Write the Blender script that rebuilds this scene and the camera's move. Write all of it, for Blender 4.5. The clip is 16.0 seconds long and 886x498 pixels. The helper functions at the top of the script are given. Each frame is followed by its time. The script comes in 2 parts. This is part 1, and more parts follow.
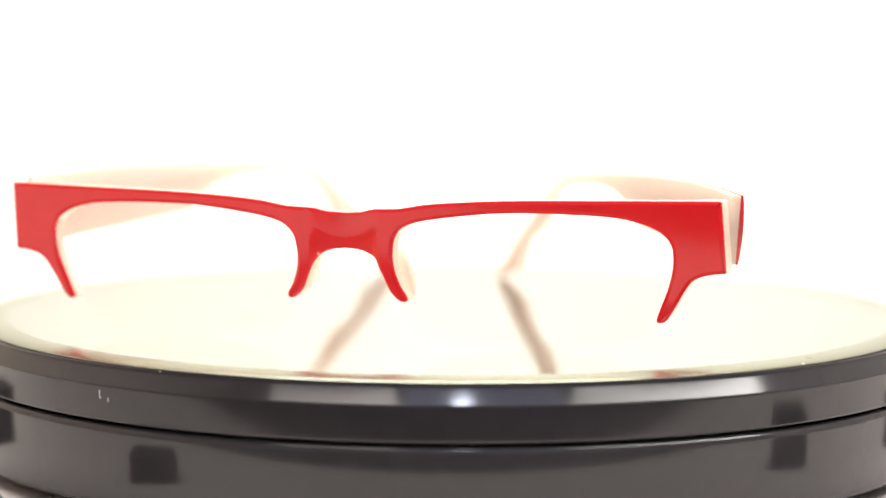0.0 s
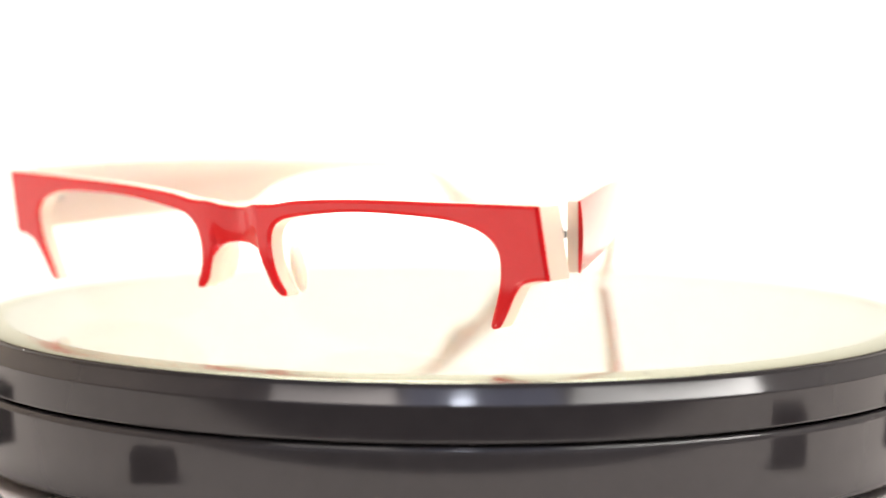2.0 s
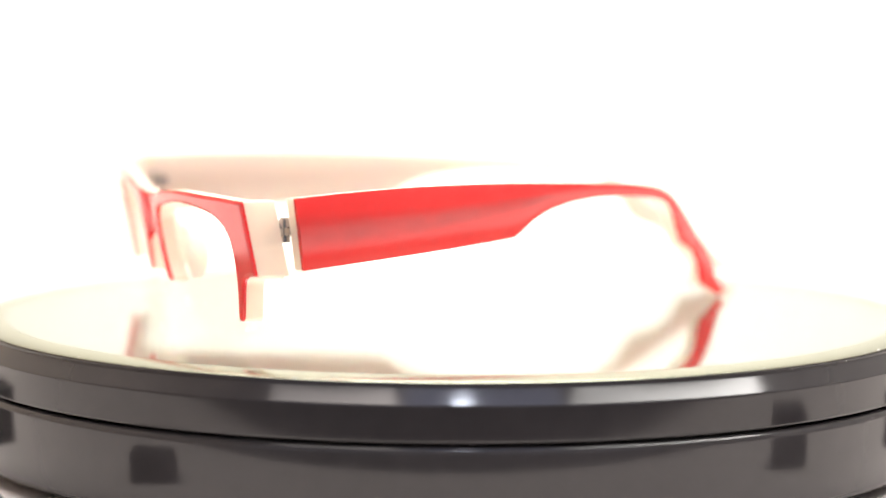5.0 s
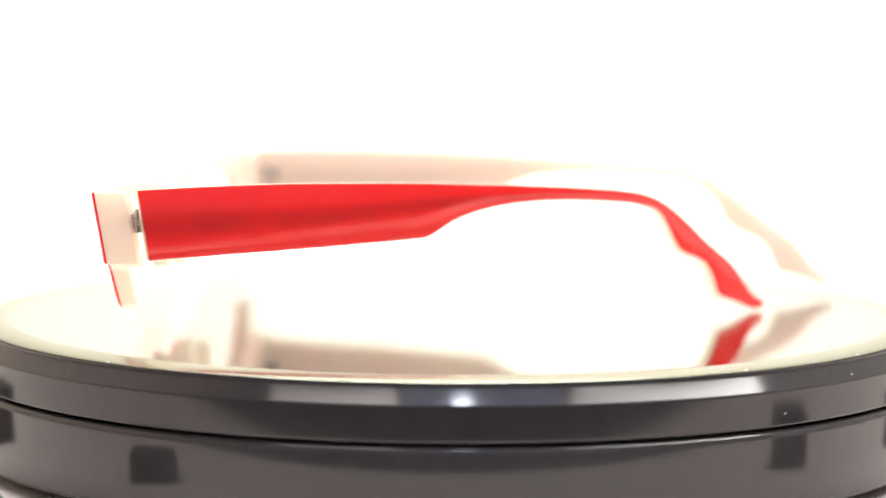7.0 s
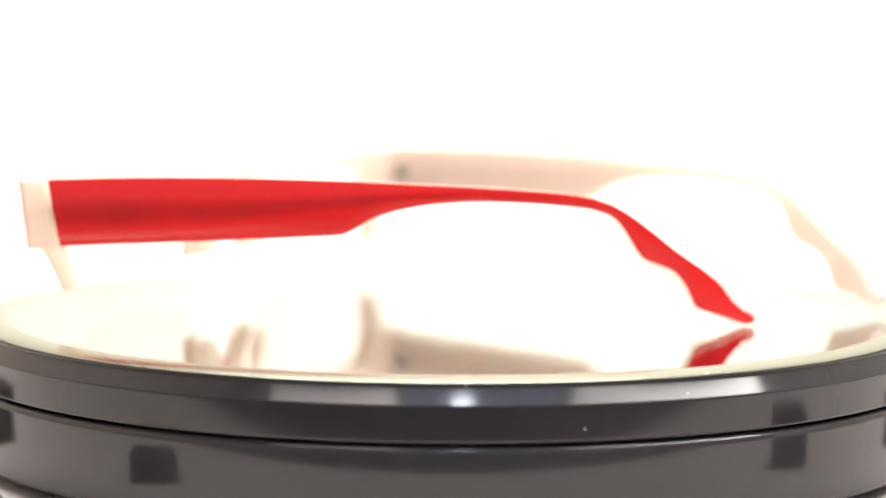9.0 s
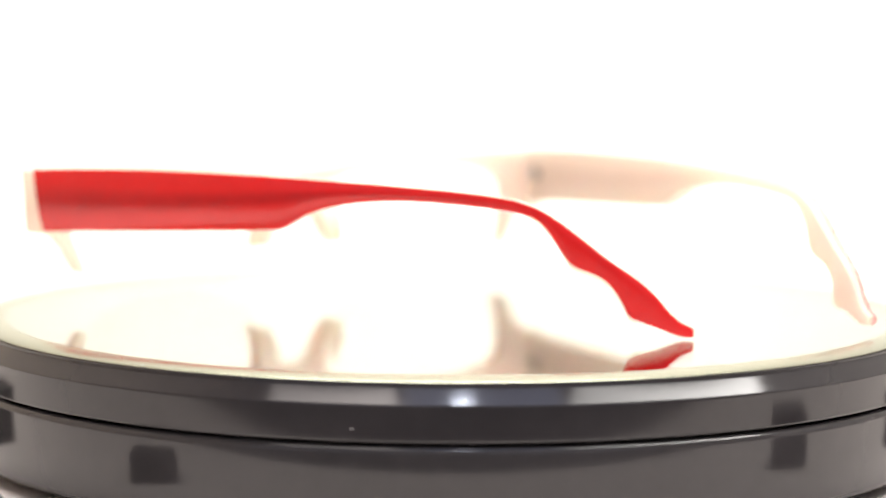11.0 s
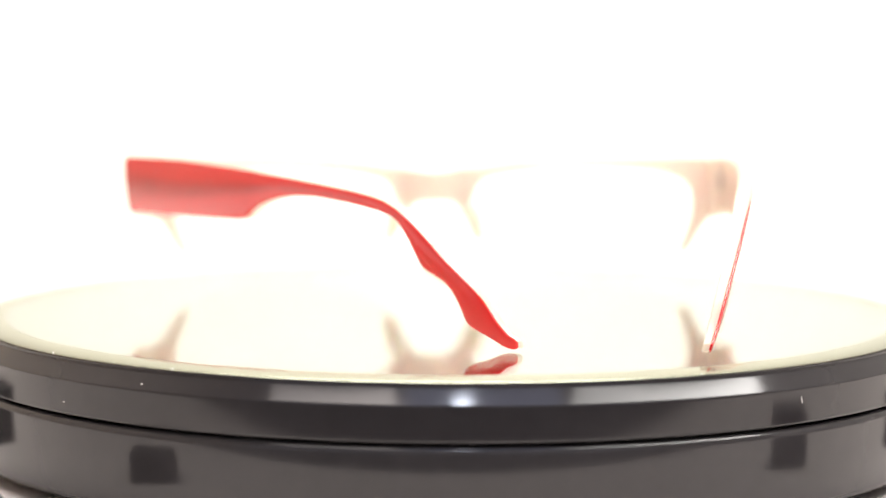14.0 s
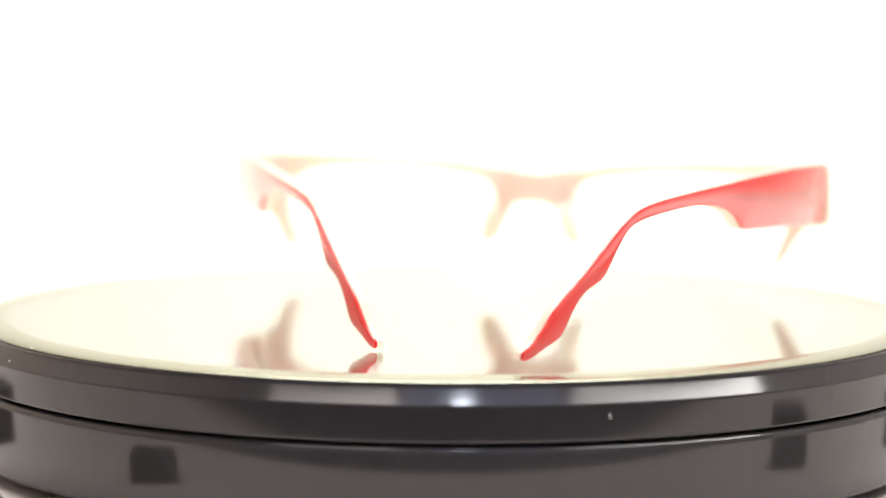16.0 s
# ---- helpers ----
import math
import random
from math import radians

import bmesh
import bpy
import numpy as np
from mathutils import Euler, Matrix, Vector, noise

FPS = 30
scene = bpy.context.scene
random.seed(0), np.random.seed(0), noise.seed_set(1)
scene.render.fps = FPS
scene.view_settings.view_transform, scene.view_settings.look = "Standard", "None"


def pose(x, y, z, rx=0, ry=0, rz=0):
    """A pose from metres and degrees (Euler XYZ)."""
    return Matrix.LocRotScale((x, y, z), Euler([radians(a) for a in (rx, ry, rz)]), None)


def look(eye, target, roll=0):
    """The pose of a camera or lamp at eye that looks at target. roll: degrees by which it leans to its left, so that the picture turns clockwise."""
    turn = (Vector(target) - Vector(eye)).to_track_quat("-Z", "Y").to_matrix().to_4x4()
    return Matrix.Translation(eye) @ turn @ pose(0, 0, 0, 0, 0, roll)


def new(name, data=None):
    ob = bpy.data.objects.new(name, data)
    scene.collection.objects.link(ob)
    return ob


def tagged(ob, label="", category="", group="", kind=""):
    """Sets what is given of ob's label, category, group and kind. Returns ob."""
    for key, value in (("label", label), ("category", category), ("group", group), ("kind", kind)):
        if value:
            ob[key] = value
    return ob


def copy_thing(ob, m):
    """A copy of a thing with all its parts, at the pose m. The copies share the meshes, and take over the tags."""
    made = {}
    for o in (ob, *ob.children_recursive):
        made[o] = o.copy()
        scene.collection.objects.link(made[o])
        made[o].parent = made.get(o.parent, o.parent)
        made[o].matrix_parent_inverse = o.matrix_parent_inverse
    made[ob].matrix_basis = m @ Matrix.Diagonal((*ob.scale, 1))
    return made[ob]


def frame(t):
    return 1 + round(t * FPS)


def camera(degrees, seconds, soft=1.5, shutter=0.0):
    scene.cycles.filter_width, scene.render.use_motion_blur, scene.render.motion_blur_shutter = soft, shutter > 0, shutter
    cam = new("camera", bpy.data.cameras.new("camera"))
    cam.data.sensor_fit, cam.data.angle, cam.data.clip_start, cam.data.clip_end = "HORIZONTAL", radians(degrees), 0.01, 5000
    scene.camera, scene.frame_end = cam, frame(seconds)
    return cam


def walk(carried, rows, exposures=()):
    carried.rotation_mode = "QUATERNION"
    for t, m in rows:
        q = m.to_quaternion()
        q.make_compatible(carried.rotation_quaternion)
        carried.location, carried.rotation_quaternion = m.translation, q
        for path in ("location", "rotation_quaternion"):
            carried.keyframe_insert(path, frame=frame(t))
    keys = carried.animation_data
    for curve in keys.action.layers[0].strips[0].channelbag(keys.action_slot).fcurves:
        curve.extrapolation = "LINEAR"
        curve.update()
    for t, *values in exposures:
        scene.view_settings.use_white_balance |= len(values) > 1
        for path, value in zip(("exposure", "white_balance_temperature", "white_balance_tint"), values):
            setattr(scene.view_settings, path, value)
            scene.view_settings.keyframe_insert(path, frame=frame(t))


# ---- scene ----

# ================= camera =================
cam = camera(21.51, 16.0, soft=1.4)
EYE, PAN, PITCH, ROLL = Vector((0.0, -0.4717, 0.0583)), radians(-0.17), radians(5.583), 0.279
AIM = EYE + Vector((math.sin(PAN) * math.cos(PITCH), math.cos(PAN) * math.cos(PITCH), -math.sin(PITCH)))
walk(cam, [(0.0, look(EYE, AIM, ROLL)), (16.0, look(EYE, AIM, ROLL))], exposures=[(0.0, 0.0), (3.0, 0.06), (6.5, 0.15), (9.0, 0.15), (12.5, 0.12), (15.5, 0.03), (16.0, 0.02)])
cam.data.dof.use_dof = True
cam.data.dof.focus_distance = 0.408
cam.data.dof.aperture_fstop = 9.0

# turn of the platter: seconds, degrees about the upright axis
TURN = [(0.0, -13.36), (0.5, -19.07), (1.0, -24.73), (1.5, -30.31), (2.0, -35.81), (2.5, -41.27), (3.0, -46.74),
        (3.5, -52.27), (4.0, -57.89), (5.0, -69.2), (6.5, -86.21), (7.5, -97.66), (8.5, -109.08), (9.0, -114.76), (10.2, -128.3),
        (11.5, -143.06), (12.5, -154.42), (13.5, -165.87), (14.5, -177.28), (15.0, -182.94), (15.5, -188.59), (16.0, -194.26)]

# ================= light =================
world = bpy.data.worlds.new("studio")
world.use_nodes = True
world.node_tree.nodes["Background"].inputs[0].default_value = (0.92, 0.92, 1.0, 1)
world.node_tree.nodes["Background"].inputs[1].default_value = 0.42
scene.world = world


def softbox(name, eye, target, sx, sy, watts, colour):
    data = bpy.data.lights.new(name, "AREA")
    data.shape, data.size, data.size_y, data.energy, data.color = "RECTANGLE", sx, sy, watts, colour
    ob = new(name, data)
    ob.matrix_world = look(eye, target)
    return ob


def watts(radiance, sx, sy):
    return radiance * math.pi * sx * sy


softbox("overhead_softbox", (0.0, 0.10, 0.80), (0, 0.06, 0), 0.62, 0.46, watts(11.5, 0.62, 0.46), (1.0, 0.985, 0.95))
# unseen fill lamp, added only to lift the backdrop to white
softbox("backdrop_fill", (0.0, 0.36, 0.74), (0, 0.62, 0.12), 0.9, 0.16, watts(6.9, 0.9, 0.16), (1.0, 0.975, 0.86))


def strip_lamp(a, b, z, depth, radiance, colour, fall=(1.0, 1.0)):
    """A long softbox over the front, between two places in plan, facing the turntable."""
    a, b = Vector((*a, z)), Vector((*b, z))
    mid = (a + b) / 2
    ob = softbox("softbox", mid, (0, -0.06, 0), (b - a).length, depth, watts(radiance, (b - a).length, depth), colour)
    down = (Vector((0, -0.06, 0)) - mid).normalized()
    # the cloth is brighter towards one end and falls off softly at its rims
    ob.data.use_nodes = True
    nt = ob.data.node_tree
    emit, geo, axes = nt.nodes["Emission"], nt.nodes.new("ShaderNodeNewGeometry"), nt.nodes.new("ShaderNodeSeparateXYZ")
    nt.links.new(geo.outputs["Parametric"], axes.inputs[0])
    ends = nt.nodes.new("ShaderNodeMapRange")
    ends.inputs[3].default_value, ends.inputs[4].default_value = fall
    nt.links.new(axes.outputs[0], ends.inputs[0])
    nt.links.new(ends.outputs[0], emit.inputs["Strength"])
    along = ((b - a) - down * (b - a).dot(down)).normalized()
    ob.matrix_world = Matrix.Translation(mid) @ Matrix((along, (-down).cross(along), -down)).transposed().to_4x4()


strip_lamp((0.20, -0.317), (0.545, -0.065), 0.50, 0.15, 14, (1.0, 0.97, 0.93), (0.4, 1.4))
strip_lamp((-0.31, -0.263), (-0.085, -0.335), 0.50, 0.11, 7.0, (1.0, 0.91, 0.87), (0.6, 1.15))
strip_lamp((-0.085, -0.337), (0.20, -0.317), 0.50, 0.13, 1.6, (0.60, 0.68, 1.0))
softbox("led_lamp", (0.024, -0.36, 0.50), (0, -0.06, 0), 0.026, 0.03, watts(70, 0.026, 0.03), (0.82, 0.87, 1.0))


# ================= materials =================
def material(name, colour, rough=0.4, metal=0.0, **more):
    m = bpy.data.materials.new(name)
    m.use_nodes = True
    b = m.node_tree.nodes["Principled BSDF"]
    b.inputs["Base Color"].default_value = (*colour, 1)
    b.inputs["Roughness"].default_value = rough
    b.inputs["Metallic"].default_value = metal
    for key, value in more.items():
        b.inputs[key.replace("_", " ")].default_value = value
    return m


def mottled(m, dark, light, scale, detail=4.0, rough=None, bump=0.0, bump_scale=None):
    """Two scales of noise in colour, roughness and relief, in the thing's own space (metres)."""
    nt, b = m.node_tree, m.node_tree.nodes["Principled BSDF"]
    tc = nt.nodes.new("ShaderNodeTexCoord")
    n1, n2 = nt.nodes.new("ShaderNodeTexNoise"), nt.nodes.new("ShaderNodeTexNoise")
    n1.inputs["Scale"].default_value, n1.inputs["Detail"].default_value = scale, detail
    n2.inputs["Scale"].default_value, n2.inputs["Detail"].default_value = scale * 9, 2.0
    mix = nt.nodes.new("ShaderNodeMix")
    ramp = nt.nodes.new("ShaderNodeValToRGB")
    ramp.color_ramp.elements[0].position, ramp.color_ramp.elements[1].position = 0.3, 0.7
    ramp.color_ramp.elements[0].color, ramp.color_ramp.elements[1].color = (*dark, 1), (*light, 1)
    for n in (n1, n2):
        nt.links.new(tc.outputs["Object"], n.inputs["Vector"])
    mix.inputs[0].default_value = 0.3
    nt.links.new(n1.outputs[0], mix.inputs[2])
    nt.links.new(n2.outputs[0], mix.inputs[3])
    nt.links.new(mix.outputs[0], ramp.inputs[0])
    nt.links.new(ramp.outputs[0], b.inputs["Base Color"])
    if rough:
        mr = nt.nodes.new("ShaderNodeMapRange")
        mr.inputs[3].default_value, mr.inputs[4].default_value = rough
        nt.links.new(n2.outputs[0], mr.inputs[0])
        nt.links.new(mr.outputs[0], b.inputs["Roughness"])
    if bump:
        bp = nt.nodes.new("ShaderNodeBump")
        bp.inputs["Strength"].default_value, bp.inputs["Distance"].default_value = bump, 0.0002
        n3 = nt.nodes.new("ShaderNodeTexNoise")
        n3.inputs["Scale"].default_value = bump_scale or scale * 3
        nt.links.new(tc.outputs["Object"], n3.inputs["Vector"])
        nt.links.new(n3.outputs[0], bp.inputs["Height"])
        nt.links.new(bp.outputs[0], b.inputs["Normal"])
    return m


RED = mottled(material("red_acetate", (0.7, 0.010, 0.014), 0.12, Coat_Weight=0.1, Coat_Roughness=0.05),
              (0.82, 0.008, 0.012), (0.88, 0.012, 0.018), 60, rough=(0.10, 0.17), bump=0.03, bump_scale=90)
CREAM_LOOK = ((0.90, 0.785, 0.685), (0.94, 0.83, 0.735), 70)


def milky(m, share, colour):
    """Lets part of the light through, as milky acetate does."""
    nt, b = m.node_tree, m.node_tree.nodes["Principled BSDF"]
    mix, pass_on = nt.nodes.new("ShaderNodeMixShader"), nt.nodes.new("ShaderNodeBsdfTranslucent")
    mix.inputs[0].default_value, pass_on.inputs[0].default_value = share, (*colour, 1)
    nt.links.new(b.outputs[0], mix.inputs[1])
    nt.links.new(pass_on.outputs[0], mix.inputs[2])
    nt.links.new(mix.outputs[0], nt.nodes["Material Output"].inputs["Surface"])
    return m


def cream(name):
    m = mottled(material(name, (0.88, 0.75, 0.64), 0.16, Subsurface_Weight=0.4, Subsurface_Scale=0.004, Subsurface_Radius=(1.0, 0.7, 0.5)),
                *CREAM_LOOK, rough=(0.12, 0.22), bump=0.03, bump_scale=90)
    return milky(m, 0.5, (0.99, 0.915, 0.82))


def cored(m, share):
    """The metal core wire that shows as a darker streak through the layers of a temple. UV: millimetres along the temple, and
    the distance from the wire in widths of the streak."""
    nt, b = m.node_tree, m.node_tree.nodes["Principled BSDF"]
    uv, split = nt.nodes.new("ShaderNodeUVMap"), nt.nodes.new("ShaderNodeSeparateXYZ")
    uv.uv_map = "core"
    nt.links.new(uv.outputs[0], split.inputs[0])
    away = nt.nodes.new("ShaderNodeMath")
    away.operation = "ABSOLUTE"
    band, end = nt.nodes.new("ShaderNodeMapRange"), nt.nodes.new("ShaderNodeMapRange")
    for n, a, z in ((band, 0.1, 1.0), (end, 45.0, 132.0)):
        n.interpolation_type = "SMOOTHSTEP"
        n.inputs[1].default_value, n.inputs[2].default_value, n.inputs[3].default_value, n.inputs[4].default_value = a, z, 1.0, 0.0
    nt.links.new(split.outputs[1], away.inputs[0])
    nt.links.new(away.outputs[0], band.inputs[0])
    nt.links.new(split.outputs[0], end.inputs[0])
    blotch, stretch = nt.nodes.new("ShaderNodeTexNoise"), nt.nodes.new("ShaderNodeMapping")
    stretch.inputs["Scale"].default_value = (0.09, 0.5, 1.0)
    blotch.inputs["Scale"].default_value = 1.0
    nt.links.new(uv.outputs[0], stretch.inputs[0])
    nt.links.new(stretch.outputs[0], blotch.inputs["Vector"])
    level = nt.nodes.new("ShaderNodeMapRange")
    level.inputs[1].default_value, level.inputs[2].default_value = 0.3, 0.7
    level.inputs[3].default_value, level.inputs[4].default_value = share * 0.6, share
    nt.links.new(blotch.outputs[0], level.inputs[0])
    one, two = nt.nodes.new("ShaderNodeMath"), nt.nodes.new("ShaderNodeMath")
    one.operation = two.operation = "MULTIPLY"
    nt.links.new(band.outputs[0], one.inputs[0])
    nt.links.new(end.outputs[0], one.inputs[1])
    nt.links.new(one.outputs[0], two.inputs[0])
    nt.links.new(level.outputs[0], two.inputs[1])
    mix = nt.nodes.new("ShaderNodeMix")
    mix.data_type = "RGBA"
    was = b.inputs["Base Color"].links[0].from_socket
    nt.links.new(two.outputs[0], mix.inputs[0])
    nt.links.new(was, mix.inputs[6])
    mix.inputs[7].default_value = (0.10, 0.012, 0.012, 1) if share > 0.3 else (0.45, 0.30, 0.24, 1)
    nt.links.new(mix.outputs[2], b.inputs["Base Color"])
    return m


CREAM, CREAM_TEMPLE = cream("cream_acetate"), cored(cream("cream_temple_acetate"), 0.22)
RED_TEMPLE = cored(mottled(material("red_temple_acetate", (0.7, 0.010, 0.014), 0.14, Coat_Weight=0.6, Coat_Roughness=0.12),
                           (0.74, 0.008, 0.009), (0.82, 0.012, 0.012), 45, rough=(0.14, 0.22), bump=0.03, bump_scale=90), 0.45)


def clear(name, tint, base, edge=1.0):
    """Thin clear pane: straight view through, gloss by Fresnel."""
    m = bpy.data.materials.new(name)
    m.use_nodes = True
    nt = m.node_tree
    nt.nodes.remove(nt.nodes["Principled BSDF"])
    out = nt.nodes["Material Output"]
    see, shine = (nt.nodes.new("ShaderNodeBsdf" + k) for k in ("Transparent", "Glossy"))
    mix, fr = nt.nodes.new("ShaderNodeMixShader"), nt.nodes.new("ShaderNodeLayerWeight")
    fr.inputs["Blend"].default_value = 0.5
    power, gain = nt.nodes.new("ShaderNodeMath"), nt.nodes.new("ShaderNodeMath")
    power.operation, power.inputs[1].default_value = "POWER", 5.0
    gain.operation, gain.inputs[1].default_value, gain.inputs[2].default_value = "MULTIPLY_ADD", edge - base, base
    nt.links.new(fr.outputs["Facing"], power.inputs[0])
    nt.links.new(power.outputs[0], gain.inputs[0])
    see.inputs[0].default_value = (*tint, 1)
    shine.inputs["Roughness"].default_value = 0.01
    nt.links.new(gain.outputs[0], mix.inputs[0])
    nt.links.new(see.outputs[0], mix.inputs[1])
    nt.links.new(shine.outputs[0], mix.inputs[2])
    nt.links.new(mix.outputs[0], out.inputs["Surface"])
    return m


PAD = milky(material("pad_acetate", (0.93, 0.83, 0.74), 0.2, Subsurface_Weight=0.4, Subsurface_Scale=0.004), 0.5, (0.97, 0.9, 0.82))
LENS = clear("clear_lens", (0.997, 0.993, 0.985), 0.012, 0.25)
STEEL = material("hinge_steel", (0.55, 0.54, 0.52), 0.22, 1.0)
BLACK = mottled(material("black_plastic", (0.03, 0.03, 0.03), 0.1), (0.022, 0.0195, 0.021), (0.030, 0.0265, 0.0285), 25,
                rough=(0.08, 0.15), bump=0.015, bump_scale=60)
BASE_BLACK = mottled(material("black_base_plastic", (0.03, 0.03, 0.03), 0.12), (0.030, 0.0270, 0.0285), (0.038, 0.0345, 0.0365), 25,
                     rough=(0.07, 0.15), bump=0.015, bump_scale=50)
GLASS = clear("mirror_glass", (0.985, 0.99, 0.975), 0.01)
SILVER = material("silvering", (0.95, 0.948, 0.93), 0.0, 1.0)
BEVEL_SILVER = material("bevel_silvering", (0.37, 0.365, 0.295), 0.26, 1.0)
RUBBER = material("black_rubber", (0.012, 0.012, 0.014), 0.6)
DUST = material("dust", (0.85, 0.83, 0.8), 0.8)
BACKDROP = mottled(material("white_fabric", (0.85, 0.84, 0.8), 0.9), (0.86, 0.85, 0.765), (0.88, 0.87, 0.80), 5, rough=(0.8, 0.95))
# unseen surround: toned dim grey and brown to darken and warm what gloss reflects
DIM_GREY = mottled(material("dim_grey_surround", (0.6, 0.57, 0.56), 0.9), (0.37, 0.35, 0.345), (0.41, 0.39, 0.385), 5, rough=(0.8, 0.95))
DIM_BROWN = mottled(material("dim_brown_surround", (0.5, 0.43, 0.37), 0.9), (0.45, 0.38, 0.33), (0.50, 0.425, 0.37), 5, rough=(0.8, 0.95))
SHEET = mottled(material("white_sheet", (0.85, 0.83, 0.83), 0.7), (0.69, 0.63, 0.60), (0.74, 0.675, 0.645), 12, rough=(0.6, 0.8))
TABLE = mottled(material("dark_table", (0.04, 0.038, 0.04), 0.45), (0.03, 0.028, 0.03), (0.05, 0.046, 0.046), 12, rough=(0.35, 0.55))

MM = 0.001


# ================= mesh helpers =================
def part(name, bm, mat, parent=None, label="", smooth=True, at=None, crisp=38):
    me = bpy.data.meshes.new(name)
    bm.normal_update()
    bm.to_mesh(me)
    bm.free()
    me.materials.append(mat)
    if smooth:
        me.shade_smooth()
        me.set_sharp_from_angle(angle=radians(crisp))
    ob = new(name, me)
    if at is not None:
        ob.matrix_basis = at
    if parent:
        ob.parent = parent
    if label:
        ob["label"] = label
    return ob


def softened(ob, width, segments=2):
    mod = ob.modifiers.new("edge", "BEVEL")
    mod.width, mod.segments, mod.limit_method, mod.angle_limit = width, segments, "ANGLE", radians(50)
    mod.harden_normals = False
    return ob


def box(sx, sy, sz, at=Matrix()):
    bm = bmesh.new()
    bmesh.ops.create_cube(bm, size=1, matrix=at @ Matrix.Diagonal((sx, sy, sz, 1)))
    return bm


def lathe(profile, steps=192, closed=False):
    """Turns a profile of (radius, height) about z."""
    bm = bmesh.new()
    rings = []
    for r, z in profile:
        if r < 1e-6:
            rings.append([bm.verts.new((0, 0, z))])
        else:
            rings.append([bm.verts.new((r * math.cos(2 * math.pi * i / steps), r * math.sin(2 * math.pi * i / steps), z)) for i in range(steps)])
    pairs = list(zip(rings, rings[1:])) + ([(rings[-1], rings[0])] if closed else [])
    for a, b in pairs:
        for i in range(steps):
            j = (i + 1) % steps
            q = [a[i % len(a)], a[j % len(a)], b[j % len(b)], b[i % len(b)]]
            q = [v for k, v in enumerate(q) if v not in q[:k]]
            if len(q) > 2:
                bm.faces.new(q)
    bmesh.ops.recalc_face_normals(bm, faces=bm.faces)
    return bm


def spline(points, per=6, closed=False):
    """Catmull-Rom through the control points."""
    n, out = len(points), []
    for i in range(n if closed else n - 1):
        p = [points[(i + k) % n] if closed else points[min(max(i + k, 0), n - 1)] for k in (-1, 0, 1, 2)]
        for k in range(per):
            t = k / per
            out.append(tuple(0.5 * (2 * b + (c - a) * t + (2 * a - 5 * b + 4 * c - d) * t * t + (3 * b - a - 3 * c + d) * t ** 3)
                             for a, b, c, d in zip(*p)))
    if not closed:
        out.append(tuple(points[-1]))
    return out


# ================= the white backdrop, and unseen walls and roof round it ===
def tent():
    # floor and back in one sweep
    bm = bmesh.new()
    prof = [(0.20, 0.0), (0.42, 0.0)] + [(0.42 + 0.25 * math.sin(a), 0.25 - 0.25 * math.cos(a)) for a in (radians(10 * k) for k in range(1, 10))] + [(0.67, 0.9)]
    rows = [[bm.verts.new((x, y, z - 0.0275)) for y, z in prof] for x in (-0.62, 0.62)]
    for k in range(len(prof) - 1):
        bm.faces.new((rows[0][k], rows[1][k], rows[1][k + 1], rows[0][k + 1]))
    ob = part("backdrop", bm, BACKDROP)
    ob.modifiers.new("thick", "SOLIDIFY").thickness = 0.003
    tagged(ob, "overexposed white photo backdrop sweeping up behind the turntable", "backdrop", kind="structure")
    # side walls and roof are out of view, added to shape light and reflections
    for name, sx, sy, sz, at, mat, label in (
            ("wall_west", 0.01, 1.3, 0.95, (-0.625, 0.02, 0.43), DIM_BROWN, "unseen dim brown side wall, added to tint the reflections"),
            ("wall_east", 0.01, 1.3, 0.95, (0.625, 0.02, 0.43), DIM_GREY, "unseen dim grey side wall, added to darken the reflections"),
            ("ceiling", 1.25, 1.3, 0.01, (0, 0.02, 0.91), DIM_GREY, "unseen dim grey roof, added to shape the light"),
            ("sheet", 1.24, 0.369, 0.003, (0, 0.0155, -0.029), SHEET, "white sheet lying under the turntable"),
            ("table", 2.4, 2.4, 0.03, (0, -0.2, -0.052), TABLE, "dark table top under the white sheet")):
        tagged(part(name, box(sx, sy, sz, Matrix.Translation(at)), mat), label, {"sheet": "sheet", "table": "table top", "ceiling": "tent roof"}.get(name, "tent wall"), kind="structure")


tent()


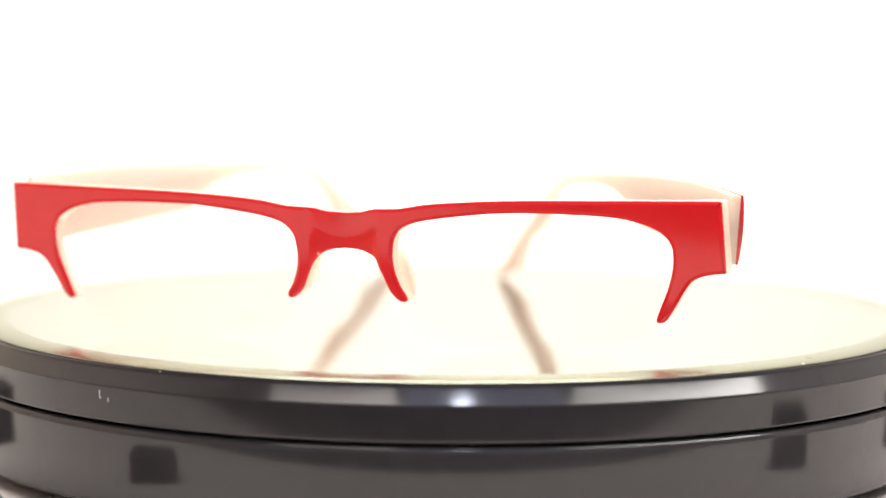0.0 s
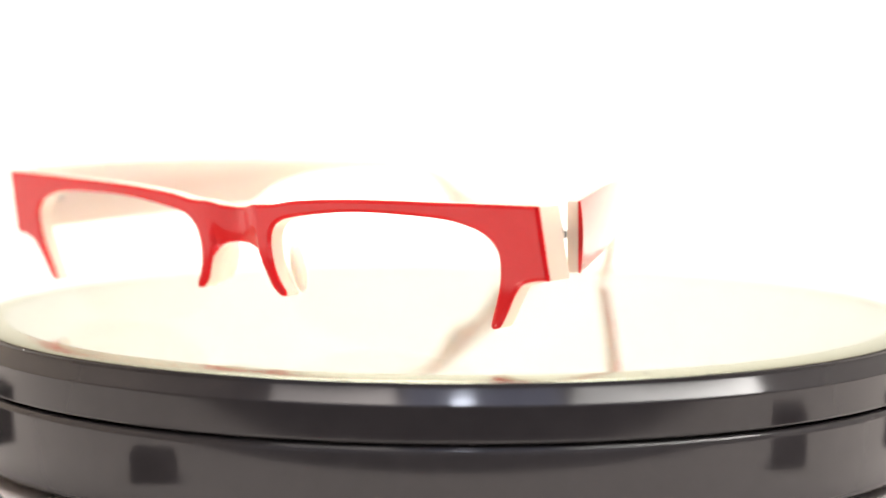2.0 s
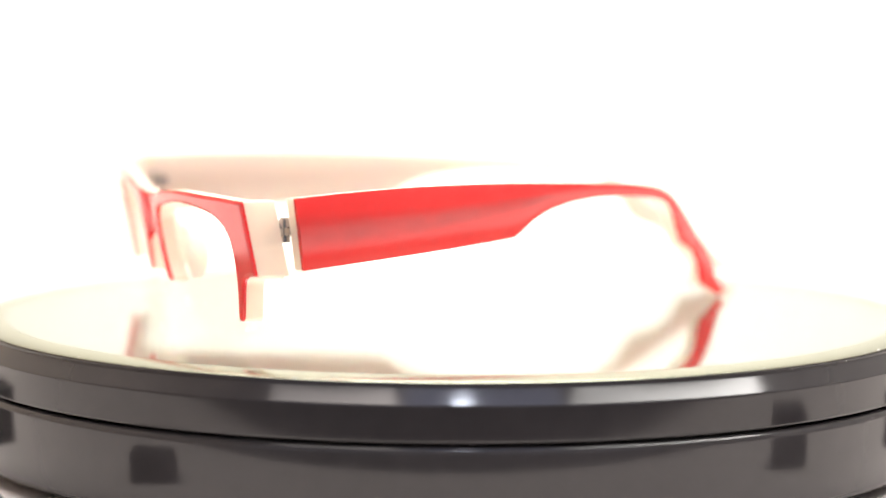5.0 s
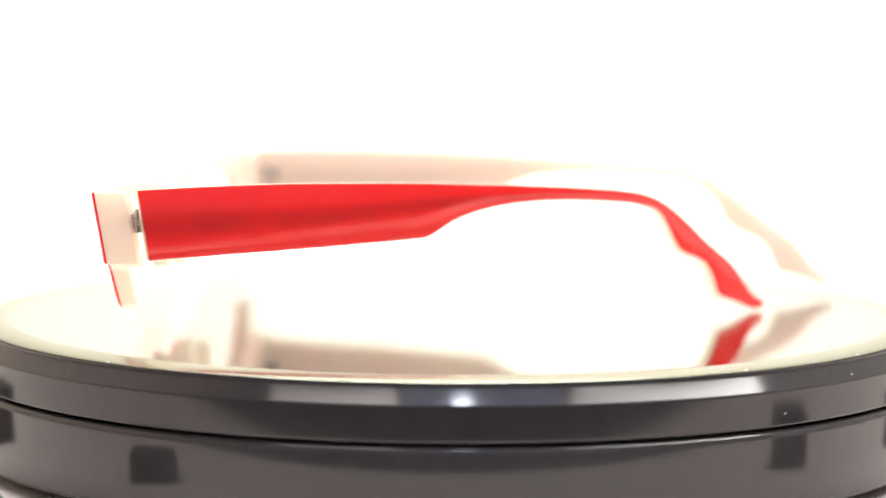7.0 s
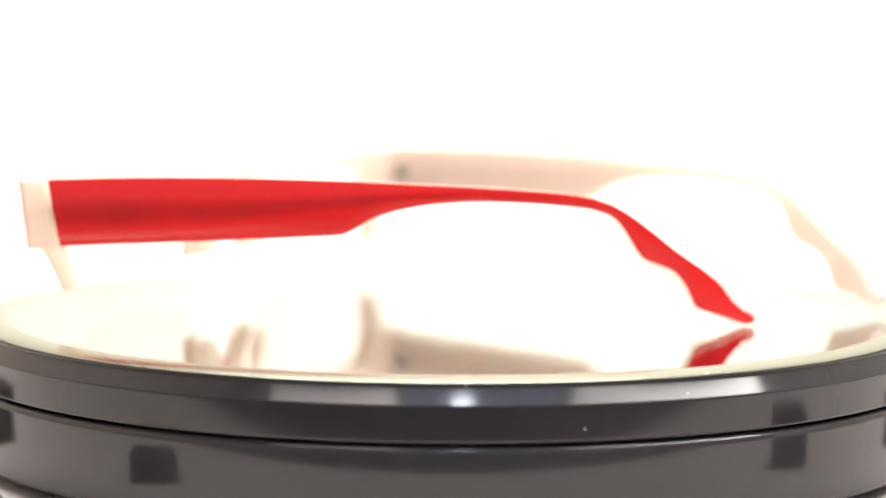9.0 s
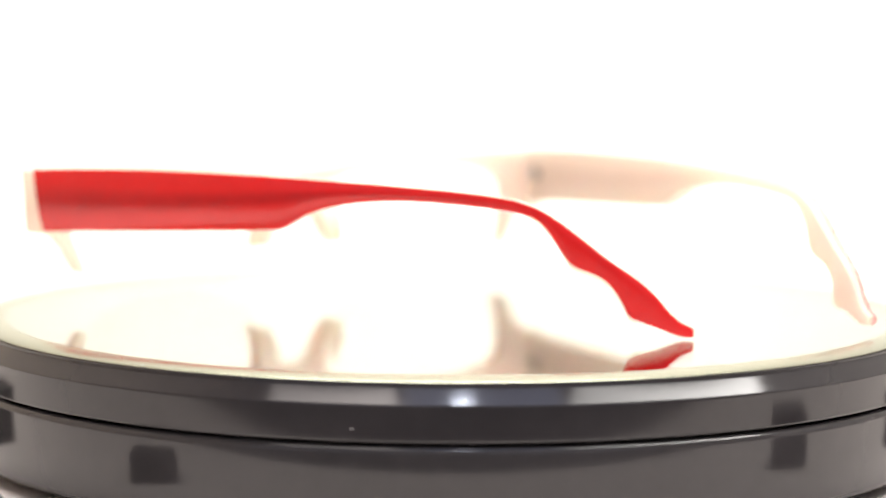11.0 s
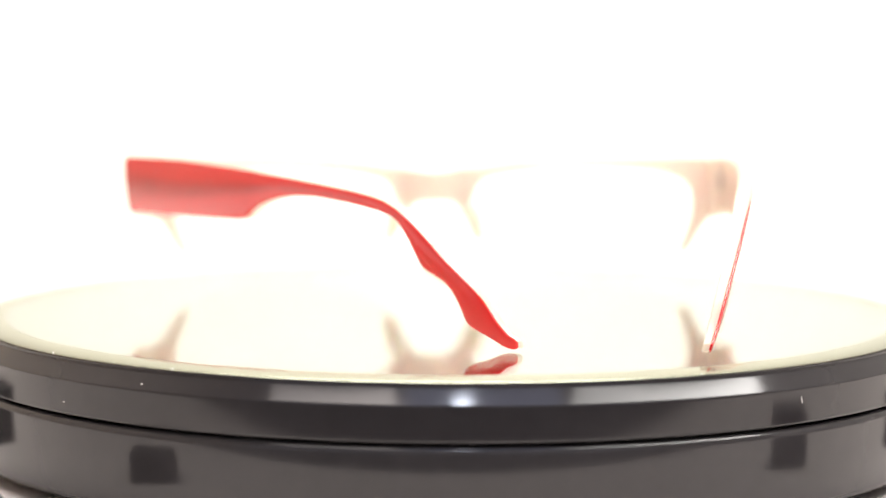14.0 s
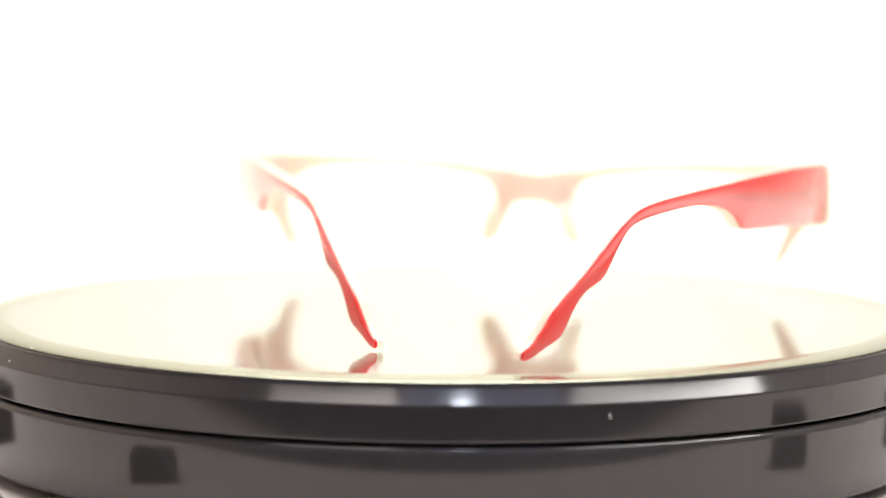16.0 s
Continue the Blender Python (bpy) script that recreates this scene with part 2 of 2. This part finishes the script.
# ================= turntable =================
def turntable():
    thing = new("turntable")
    tagged(thing, "round glossy black turntable topped with a mirror disc", "turntable")
    part("base", lathe([(0.0, -26 * MM), (93 * MM, -26 * MM), (96.0 * MM, -25.4 * MM), (97.1 * MM, -24.4 * MM), (97.2 * MM, -23.9 * MM), *[((95.75 + 1.5 * math.cos(radians(a))) * MM, (-12.15 + 1.5 * math.sin(radians(a))) * MM) for a in range(0, 90, 11)],
                        (90 * MM, -10.55 * MM), (0, -10.55 * MM)]), BASE_BLACK, thing, "black glossy plastic base")
    part("base_foot", lathe([(0, -27.4 * MM), (88 * MM, -27.4 * MM), (88 * MM, -26.02 * MM), (0, -26.02 * MM)], 96), RUBBER, thing, "black rubber foot ring")
    prof = [(0.0, -10.3 * MM), (96.3 * MM, -10.3 * MM), (97.0 * MM, -10.2 * MM), (97.2 * MM, -10.0 * MM), (97.3 * MM, -9.8 * MM), (97.3 * MM, -9.65 * MM), (97.3 * MM, -4.35 * MM), (97.3 * MM, -4.2 * MM), (97.27 * MM, -4.0 * MM),
            (97.15 * MM, -3.85 * MM), (97.08 * MM, -3.75 * MM), (95.36 * MM, -1.43 * MM), (95.30 * MM, -1.33 * MM), (95.27 * MM, -1.15 * MM), (95.25 * MM, -0.8 * MM), (95.1 * MM, -0.65 * MM), (94.9 * MM, -0.7 * MM), (94.85 * MM, -2.6 * MM), (0.0, -2.6 * MM)]
    platter = part("platter", lathe(prof), BLACK, thing, "black glossy turning rim")
    part("mirror_glass", lathe([(0, 0), (89.15 * MM, 0), (89.15 * MM, -0.2 * MM), (0, -0.2 * MM)]), GLASS, platter, "clear glass face of the mirror")
    part("mirror_silvering", lathe([(0, -0.7 * MM), (89.15 * MM, -0.7 * MM), (89.15 * MM, -1.2 * MM), (0, -1.2 * MM)]), SILVER, platter, "bright silver mirror layer")
    part("mirror_bevel", lathe([(89.2 * MM, -0.03 * MM), (94.5 * MM, -0.33 * MM), (94.78 * MM, -0.5 * MM), (94.78 * MM, -2.4 * MM), (89.2 * MM, -2.4 * MM)], closed=True), BEVEL_SILVER, platter,
         "greenish ground bevel round the mirror")
    # dust specks on the rim and bevel, each a tiny flattened grain, and two scratches
    rng = random.Random(7)
    spots = [(-36.4, 94.7, -0.45, 0.30), (34.0, 94.7, -0.45, 0.34), (44.0, 94.5, -0.35, 0.22), (52.0, 94.6, -0.4, 0.3), (49.0, 96.6, -3.1, 0.22), (13.8, 94.4, -0.35, 0.24)]
    # chips in the ground edge
    for a, r, size, w in ((-33.0, 91.4, 1.3, 0.35), (205.0, 92.0, 0.8, 0.25)):
        z = -0.03 - (r - 89.2) * 0.0566
        part("edge_chip", box(size * MM, w * MM, 0.06 * MM, pose(r * math.cos(radians(a)) * MM, r * math.sin(radians(a)) * MM, z * MM, 0, 2.97, a)), BLACK, platter)
    spots += [(rng.uniform(0, 360), rng.choice((90.5, 92.5, 94.3, 94.7, 95.3)), -0.4, rng.uniform(0.08, 0.19)) for _ in range(34)]
    for a, r, z, size in spots:
        z = -0.03 - (r - 89.2) * 0.0566 if r < 94.75 else (-0.85 if r < 96 else -3.1)
        bm = bmesh.new()
        bmesh.ops.create_icosphere(bm, subdivisions=1, radius=size * MM, matrix=pose(r * math.cos(radians(a)) * MM, r * math.sin(radians(a)) * MM, z * MM, 0, 0, a + rng.uniform(0, 90)) @ Matrix.Diagonal((1, 0.6, 0.5, 1)))
        part("dust_speck", bm, DUST, platter)
    for a, z, w, h in ((-114.6, -5.6, 0.16, 1.5), (-113.4, -6.4, 0.12, 0.8), (38.0, -8.0, 0.5, 0.12), (120.0, -6.0, 0.12, 1.0)):
        part("scratch", box(0.06 * MM, w * MM, h * MM, pose(97.29 * math.cos(radians(a)) * MM, 97.29 * math.sin(radians(a)) * MM, z * MM, 8, 0, a)), DUST, platter)
    return thing, platter


TABLE_TURN, PLATTER = turntable()


# ================= eyeglasses =================
# local axes: x across the front, y backwards, z up; millimetres
PLACE = pose(-4.80 * MM, -56.85 * MM, 0, 0, 0, -3.658)
TOP_Z, BOW, TILT = 27.7, 5.37, 0.184


def front_y(u, v):
    scoop = 0.5 + 0.5 * math.cos(math.pi * min(1.0, abs(u) / 7.0))
    # the saddle over the nose: a hollow between two ridges, cut back below a bowed crease
    crease = max(0.0, 19.3 + 0.085 * u * u - v) * min(1.0, max(0.0, (6.2 - abs(u)) / 0.9))
    return -0.5 - BOW * (1 - (u / 67) ** 2) + TILT * (TOP_Z - v) + 1.8 * scoop + 0.16 * crease


# half outline of the front, from the middle of the top edge round to the middle of the nose arch
HALF = [[(0, 24.2), (3.4, 24.5), (5.9, 25.1), (10.5, 25.3), (16, 26.2), (25, 26.9), (35, 27.3), (46, 27.5), (57, 27.7), (66.9, 27.8)],
        [(67.2, 27.7), (67.5, 21.5), (67.8, 15.3)],
        [(67.6, 15.1), (64.8, 14.8), (62.3, 13.9), (60.6, 11.8), (59.0, 9.0), (57.5, 6.7), (56.5, 6.1), (55.7, 6.5), (56.3, 8.3), (57.4, 11.1),
         (58.4, 14.2), (58.8, 17.6), (58.4, 20.2), (56.4, 22.4), (52.2, 24.0), (46.5, 24.8), (36, 25.1), (28.2, 24.9), (20.5, 24.1), (14.3, 23.1), (11.3, 22.0),
         (9.6, 20.1), (9.0, 17.2), (9.2, 14.2), (10.1, 11.4), (11.3, 9.3), (11.0, 8.5), (9.8, 8.7), (8.2, 10.4), (6.9, 13.4), (5.3, 16.2), (3.0, 17.4), (0, 17.7)]]


def outline():
    right = []
    for run in HALF:
        right += spline(run, 5)
    left = [(-u, v) for u, v in right[-2:0:-1]]
    return right + left


def slab(loop, y_front, y_back, cut=2.5, crown=None, saddle=False, extra=()):
    """A sheet in the u, v plane, cut into strips, bent to the two surfaces and closed round its edge. crown: width and drop of its rounded rim."""
    bm = bmesh.new()
    vs = [bm.verts.new((u, 0, v)) for u, v in loop]
    bm.faces.new(vs)
    us = [u for u, v in loop]
    k = math.ceil(min(us) / cut)
    while k * cut < max(us):
        bmesh.ops.bisect_plane(bm, geom=bm.verts[:] + bm.edges[:] + bm.faces[:], dist=1e-5, plane_co=(k * cut + 0.013, 0, 0), plane_no=(1, 0, 0))
        k += 1
    planes = [((u, 0, 0), (1, 0, 0)) for u in extra]
    if saddle:   # finer strips where the bridge is hollowed
        planes += [((0.61 * n + 0.2, 0, 0), (1, 0, 0)) for n in range(-12, 12)] + [((0, 0, 17.2 + 0.6 * n), (0, 0, 1)) for n in range(14)]
    for co, no in planes:
        near = [f for f in bm.faces if not saddle or co[0] != 0 or abs(f.calc_center_median().x) < 7.0]
        geom = list({e for f in near for e in f.edges} | {v for f in near for v in f.verts}) + near
        bmesh.ops.bisect_plane(bm, geom=geom, dist=1e-5, plane_co=co, plane_no=no)
    bmesh.ops.remove_doubles(bm, verts=bm.verts[:], dist=0.12)
    rim = {}
    if crown:
        bmesh.ops.inset_region(bm, faces=bm.faces[:], thickness=crown[0], use_even_offset=False, use_boundary=True)
        rim = {v: 1.0 for e in bm.edges if e.is_boundary for v in e.verts}
    ret = bmesh.ops.extrude_face_region(bm, geom=bm.faces[:])
    moved = {g for g in ret["geom"] if isinstance(g, bmesh.types.BMVert)}
    for v in bm.verts:
        u, w = v.co.x, v.co.z
        v.co.y = y_back(u, w) if v in moved else y_front(u, w) + rim.get(v, 0.0) * (crown[1] if crown else 0.0)
        v.co *= MM
    bmesh.ops.recalc_face_normals(bm, faces=bm.faces)
    return bm


RED_T, CREAM_T = 0.65, 3.0
TEMPLE_TOP = [(4.1, 28.4), (16, 28.8), (29.8, 29.0), (40.4, 28.9), (50.8, 28.7), (60.4, 28.4), (69, 28.0), (79.5, 27.5), (89.8, 26.9), (98.9, 26.2), (105, 25.4), (108.5, 24.5), (111.2, 23.4),
              (114.8, 21.2), (118.7, 18.3), (123.2, 14.8), (128.9, 10.9), (132.2, 8.0), (134.6, 5.0), (136.9, 3.0), (138.4, 2.4), (139.1, 1.9)]
TEMPLE_BOTTOM = [(4.1, 15.9), (16, 16.4), (31.9, 17.0), (47.7, 17.7), (57.6, 18.2), (59.6, 18.5), (61.6, 19.5), (65.2, 21.5), (70.5, 23.1), (77, 24.1), (85, 24.5), (93.5, 24.2), (101.1, 23.6), (106.9, 22.8), (110.3, 21.6),
                 (112.7, 19.2), (114.5, 16.4), (116.2, 13.9), (117.7, 12.9), (121.9, 11.3), (124.2, 9.4), (125.9, 6.8), (126.8, 4.7), (128.0, 3.5), (132.6, 1.9), (136.0, 0.6), (138.2, 0.3), (139.1, 0.7)]


def reader(points):
    dense = spline(points, 8)
    xs, ys = [p[0] for p in dense], [p[1] for p in dense]
    return lambda x: float(np.interp(x, xs, ys))


t_top, t_bot = reader(TEMPLE_TOP), reader(TEMPLE_BOTTOM)
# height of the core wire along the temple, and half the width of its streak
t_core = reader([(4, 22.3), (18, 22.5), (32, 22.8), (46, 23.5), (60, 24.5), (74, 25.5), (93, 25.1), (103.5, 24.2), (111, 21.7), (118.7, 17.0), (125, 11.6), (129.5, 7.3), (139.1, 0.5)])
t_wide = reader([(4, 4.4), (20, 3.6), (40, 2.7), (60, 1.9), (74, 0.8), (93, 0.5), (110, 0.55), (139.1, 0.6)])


# each arm: fold, hinge x and y, bow, lean, skew, lift at the hinge, lift at the tip
ARMS = {1: (32.71, 69.5, 8.55, 1.0, 0.126, 0.05, -0.02, 0.05), -1: (10.5, 66.7, 5.0, 0.78, 0.235, -0.25, -0.1, 1.7)}


def temple_layer(side, n0, depth, bulge, inset):
    """One layer of a temple from n0 (outer) to depth (inner), thinner towards the tip."""
    fold, hx, hy, bow, lean, skew, lift, rise = ARMS[side]
    bm = bmesh.new()
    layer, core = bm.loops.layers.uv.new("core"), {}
    s0, s1 = 4.1, 139.1
    cuts = sorted(set([s0 + inset, s1 - inset * 0.7] + [round(x, 2) for x in np.linspace(s0 + 1, s1 - 0.4, 150)] + [57.9, 58.6, 59.2, 59.9]))
    rings = []
    for s in cuts:
        # the cream layer stands out a little under the hooked end
        flare = 0.75 * min(1.0, max(0.0, (s - 106) / 5)) * min(1.0, max(0.0, (131 - s) / 4)) if inset else 0.0
        top, bot = t_top(s) - inset, t_bot(s) + inset - flare
        h = max(top - bot, 0.3)
        q = (s - s0) / (s1 - s0)
        slope = 4.12 * 4 * bow * (1 - 2 * q) / 134.66
        thin = (1 + 0.5 * min(1.0, q / 0.55)) * (1 - 0.55 * max(0.0, (q - 0.74) / 0.26))
        n1 = n0 + (depth - n0) * (thin if depth < -1 else 1.0)
        rr = min(0.28, h * 0.3, (n0 - n1) * 0.45)
        sec = [(n0 + bulge * (h / 12) ** 0.9 * (1 - (2 * f - 1) ** 2), bot + rr + f * (h - 2 * rr)) for f in np.linspace(0, 1, 9)]
        sec += [(n0 - rr * 0.35, top - rr * 0.3), (n0 - rr, top), (n1 + rr, top), (n1 + rr * 0.3, top - rr * 0.3), (n1, top - rr), (n1, bot + rr), (n1 + rr * 0.3, bot + rr * 0.3), (n1 + rr, bot), (n0 - rr, bot), (n0 - rr * 0.35, bot + rr * 0.3)]
        ring = []
        for n, v in sec:
            y = 134.66 * q + 2.1 * (28.4 - v) / 12.5 * max(0, 1 - (s - s0) / 25)
            x = 4.12 * 4 * q * (1 - q) * bow * (1 + 2 * skew * (2 * q - 1)) + lean * (v - 22) * q + n
            ring.append(bm.verts.new((side * x, y - n * slope, v + lift + rise * q ** 4)))
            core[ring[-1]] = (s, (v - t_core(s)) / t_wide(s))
        rings.append(ring)
    m = len(rings[0])
    for a, b in zip(rings, rings[1:]):
        for i in range(m):
            bm.faces.new((a[i], a[(i + 1) % m], b[(i + 1) % m], b[i]))
    bm.faces.new(rings[0])
    bm.faces.new(rings[-1])
    for f in bm.faces:
        for corner in f.loops:
            corner[layer].uv = core[corner.vert]
    for v in bm.verts:
        v.co *= MM
    bmesh.ops.recalc_face_normals(bm, faces=bm.faces)
    return bm


def ellipsoid(at, size, turn=(0, 0, 0)):
    bm = bmesh.new()
    bmesh.ops.create_uvsphere(bm, u_segments=24, v_segments=16, radius=0.5, matrix=pose(*[a * MM for a in at], *turn) @ Matrix.Diagonal([a * MM for a in size] + [1]))
    return bm


def rod(a, b, r, steps=20):
    a, b = Vector(a) * MM, Vector(b) * MM
    bm = bmesh.new()
    m = Matrix.Translation((a + b) / 2) @ (b - a).to_track_quat("Z", "Y").to_matrix().to_4x4()
    bmesh.ops.create_cone(bm, cap_ends=True, segments=steps, radius1=r * MM, radius2=r * MM, depth=(b - a).length, matrix=m)
    return bm


def lens_loop():
    top = HALF[2][8:25]
    low = [(10.9, 8.0), (12.5, 5.4), (16.5, 2.8), (23, 1.0), (32, 0.35), (41, 0.5), (48.5, 1.8), (53.0, 4.0), (55.3, 6.6)]
    loop = spline(top + low, 4, closed=True)
    cx, cz = 34, 14
    return [(cx + (u - cx) * 1.008, cz + (v - cz) * 1.012) for u, v in loop]


def eyeglasses():
    thing = new("eyeglasses")
    tagged(thing, "red and cream acetate half-rim eyeglasses standing open on the mirror", "eyeglasses")
    loop = outline()
    red = part("front_facing", slab(loop, front_y, lambda u, v: front_y(u, v) + RED_T, crown=(0.6, 0.3), saddle=True), RED, thing, "glossy red acetate brow front", at=PLACE, crisp=13)
    softened(red, 0.06 * MM, 1)
    # the backing thickens into a block at each end, where the temples meet it
    back = lambda u, v: TILT * (TOP_Z - v) + 5.6 if abs(u) > 62.7 else front_y(u, v) + RED_T + CREAM_T
    frame_back = part("frame_back", slab(loop, lambda u, v: front_y(u, v) + RED_T + 0.004, back, extra=(-62.75, -62.65, 62.65, 62.75)), CREAM, thing, "cream acetate backing layer with end blocks", at=PLACE)
    softened(frame_back, 0.35 * MM, 3)
    for side in (1, -1):
        pad = part("nose_pad", ellipsoid((side * 9.4, 3.4, 13.4), (2.4, 5.6, 9.5), (-10, side * -14, side * 28)), PAD, thing, "cream moulded nose pad", at=PLACE)
        arc = spline(lens_loop(), 1, closed=True)
        lens = part("lens", slab([(side * u, v) for u, v in arc], lambda u, v: front_y(u, v) * 1.0 + 1.6 - 0.0, lambda u, v: front_y(u, v) + 3.1), LENS, thing, "clear colourless lens", at=PLACE)
        lens.visible_shadow = False
        # temple, turned inwards about its hinge
        fold, hx, hy = ARMS[side][:3]
        at = PLACE @ pose(side * hx * MM, hy * MM, 0, 0, 0, side * fold)
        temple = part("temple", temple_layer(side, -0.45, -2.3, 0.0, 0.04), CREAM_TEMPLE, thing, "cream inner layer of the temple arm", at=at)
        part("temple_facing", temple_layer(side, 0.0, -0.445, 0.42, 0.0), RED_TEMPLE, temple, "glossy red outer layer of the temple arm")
        # hinge
        hx = side * 65.0
        hinge = part("hinge", rod((hx, 7.75, 20.7), (hx, 7.75, 24.2), 0.8), STEEL, thing, "polished steel barrel hinge", at=PLACE)
        for low, high in ((20.6, 21.7), (21.95, 23.05), (23.3, 24.4)):
            part("hinge_knuckle", rod((hx, 7.75, low), (hx, 7.75, high), 1.05), STEEL, hinge)
        part("hinge_leaf", box(1.2 * MM, 3.0 * MM, 2.6 * MM, Matrix.Translation((hx * MM, 6.3 * MM, 22.5 * MM))), STEEL, hinge)
        part("hinge_leaf", box(1.1 * MM, 3.2 * MM, 1.2 * MM, Matrix.Translation(((hx + side * 0.6) * MM, 9.2 * MM, 22.5 * MM)) @ pose(0, 0, 0, 0, 0, side * ARMS[side][0])), STEEL, hinge)
        part("hinge_rivet", rod((hx - side * 1.6, 9.6, 22.6), (hx - side * 0.5, 9.6, 22.6), 1.15), STEEL, hinge)
        part("hinge_screw", rod((hx, 7.75, 24.38), (hx, 7.75, 24.8), 0.75), STEEL, hinge)
    return thing


GLASSES = eyeglasses()


# ================= black feet beside the turntable, seen mirrored in its sides =================
def stand_foot(height):
    thing = part("stand_foot", box(0.0145, 0.0145, height, Matrix.Translation((0, 0, height / 2))), RUBBER)
    softened(thing, 0.0005)
    return tagged(thing, "small square black rubber foot standing on the white sheet", "foot", "feet round the turntable")


stand_foot(0.0088).matrix_basis = pose(-0.0815, -0.0960, -0.0275, 0, 0, 24)
FOOT = stand_foot(0.0122)
FOOT.matrix_basis = pose(0.1085, -0.0855, -0.0275, 0, 0, -10)
for x, y, a in ((0.122, -0.024, -30), (-0.122, -0.024, 30)):
    copy_thing(FOOT, pose(x, y, -0.0275, 0, 0, a))


def motions():
    rows = [(t, pose(0, 0, 0, 0, 0, a)) for t, a in TURN]
    walk(PLATTER, rows)
    walk(GLASSES, rows)


motions()
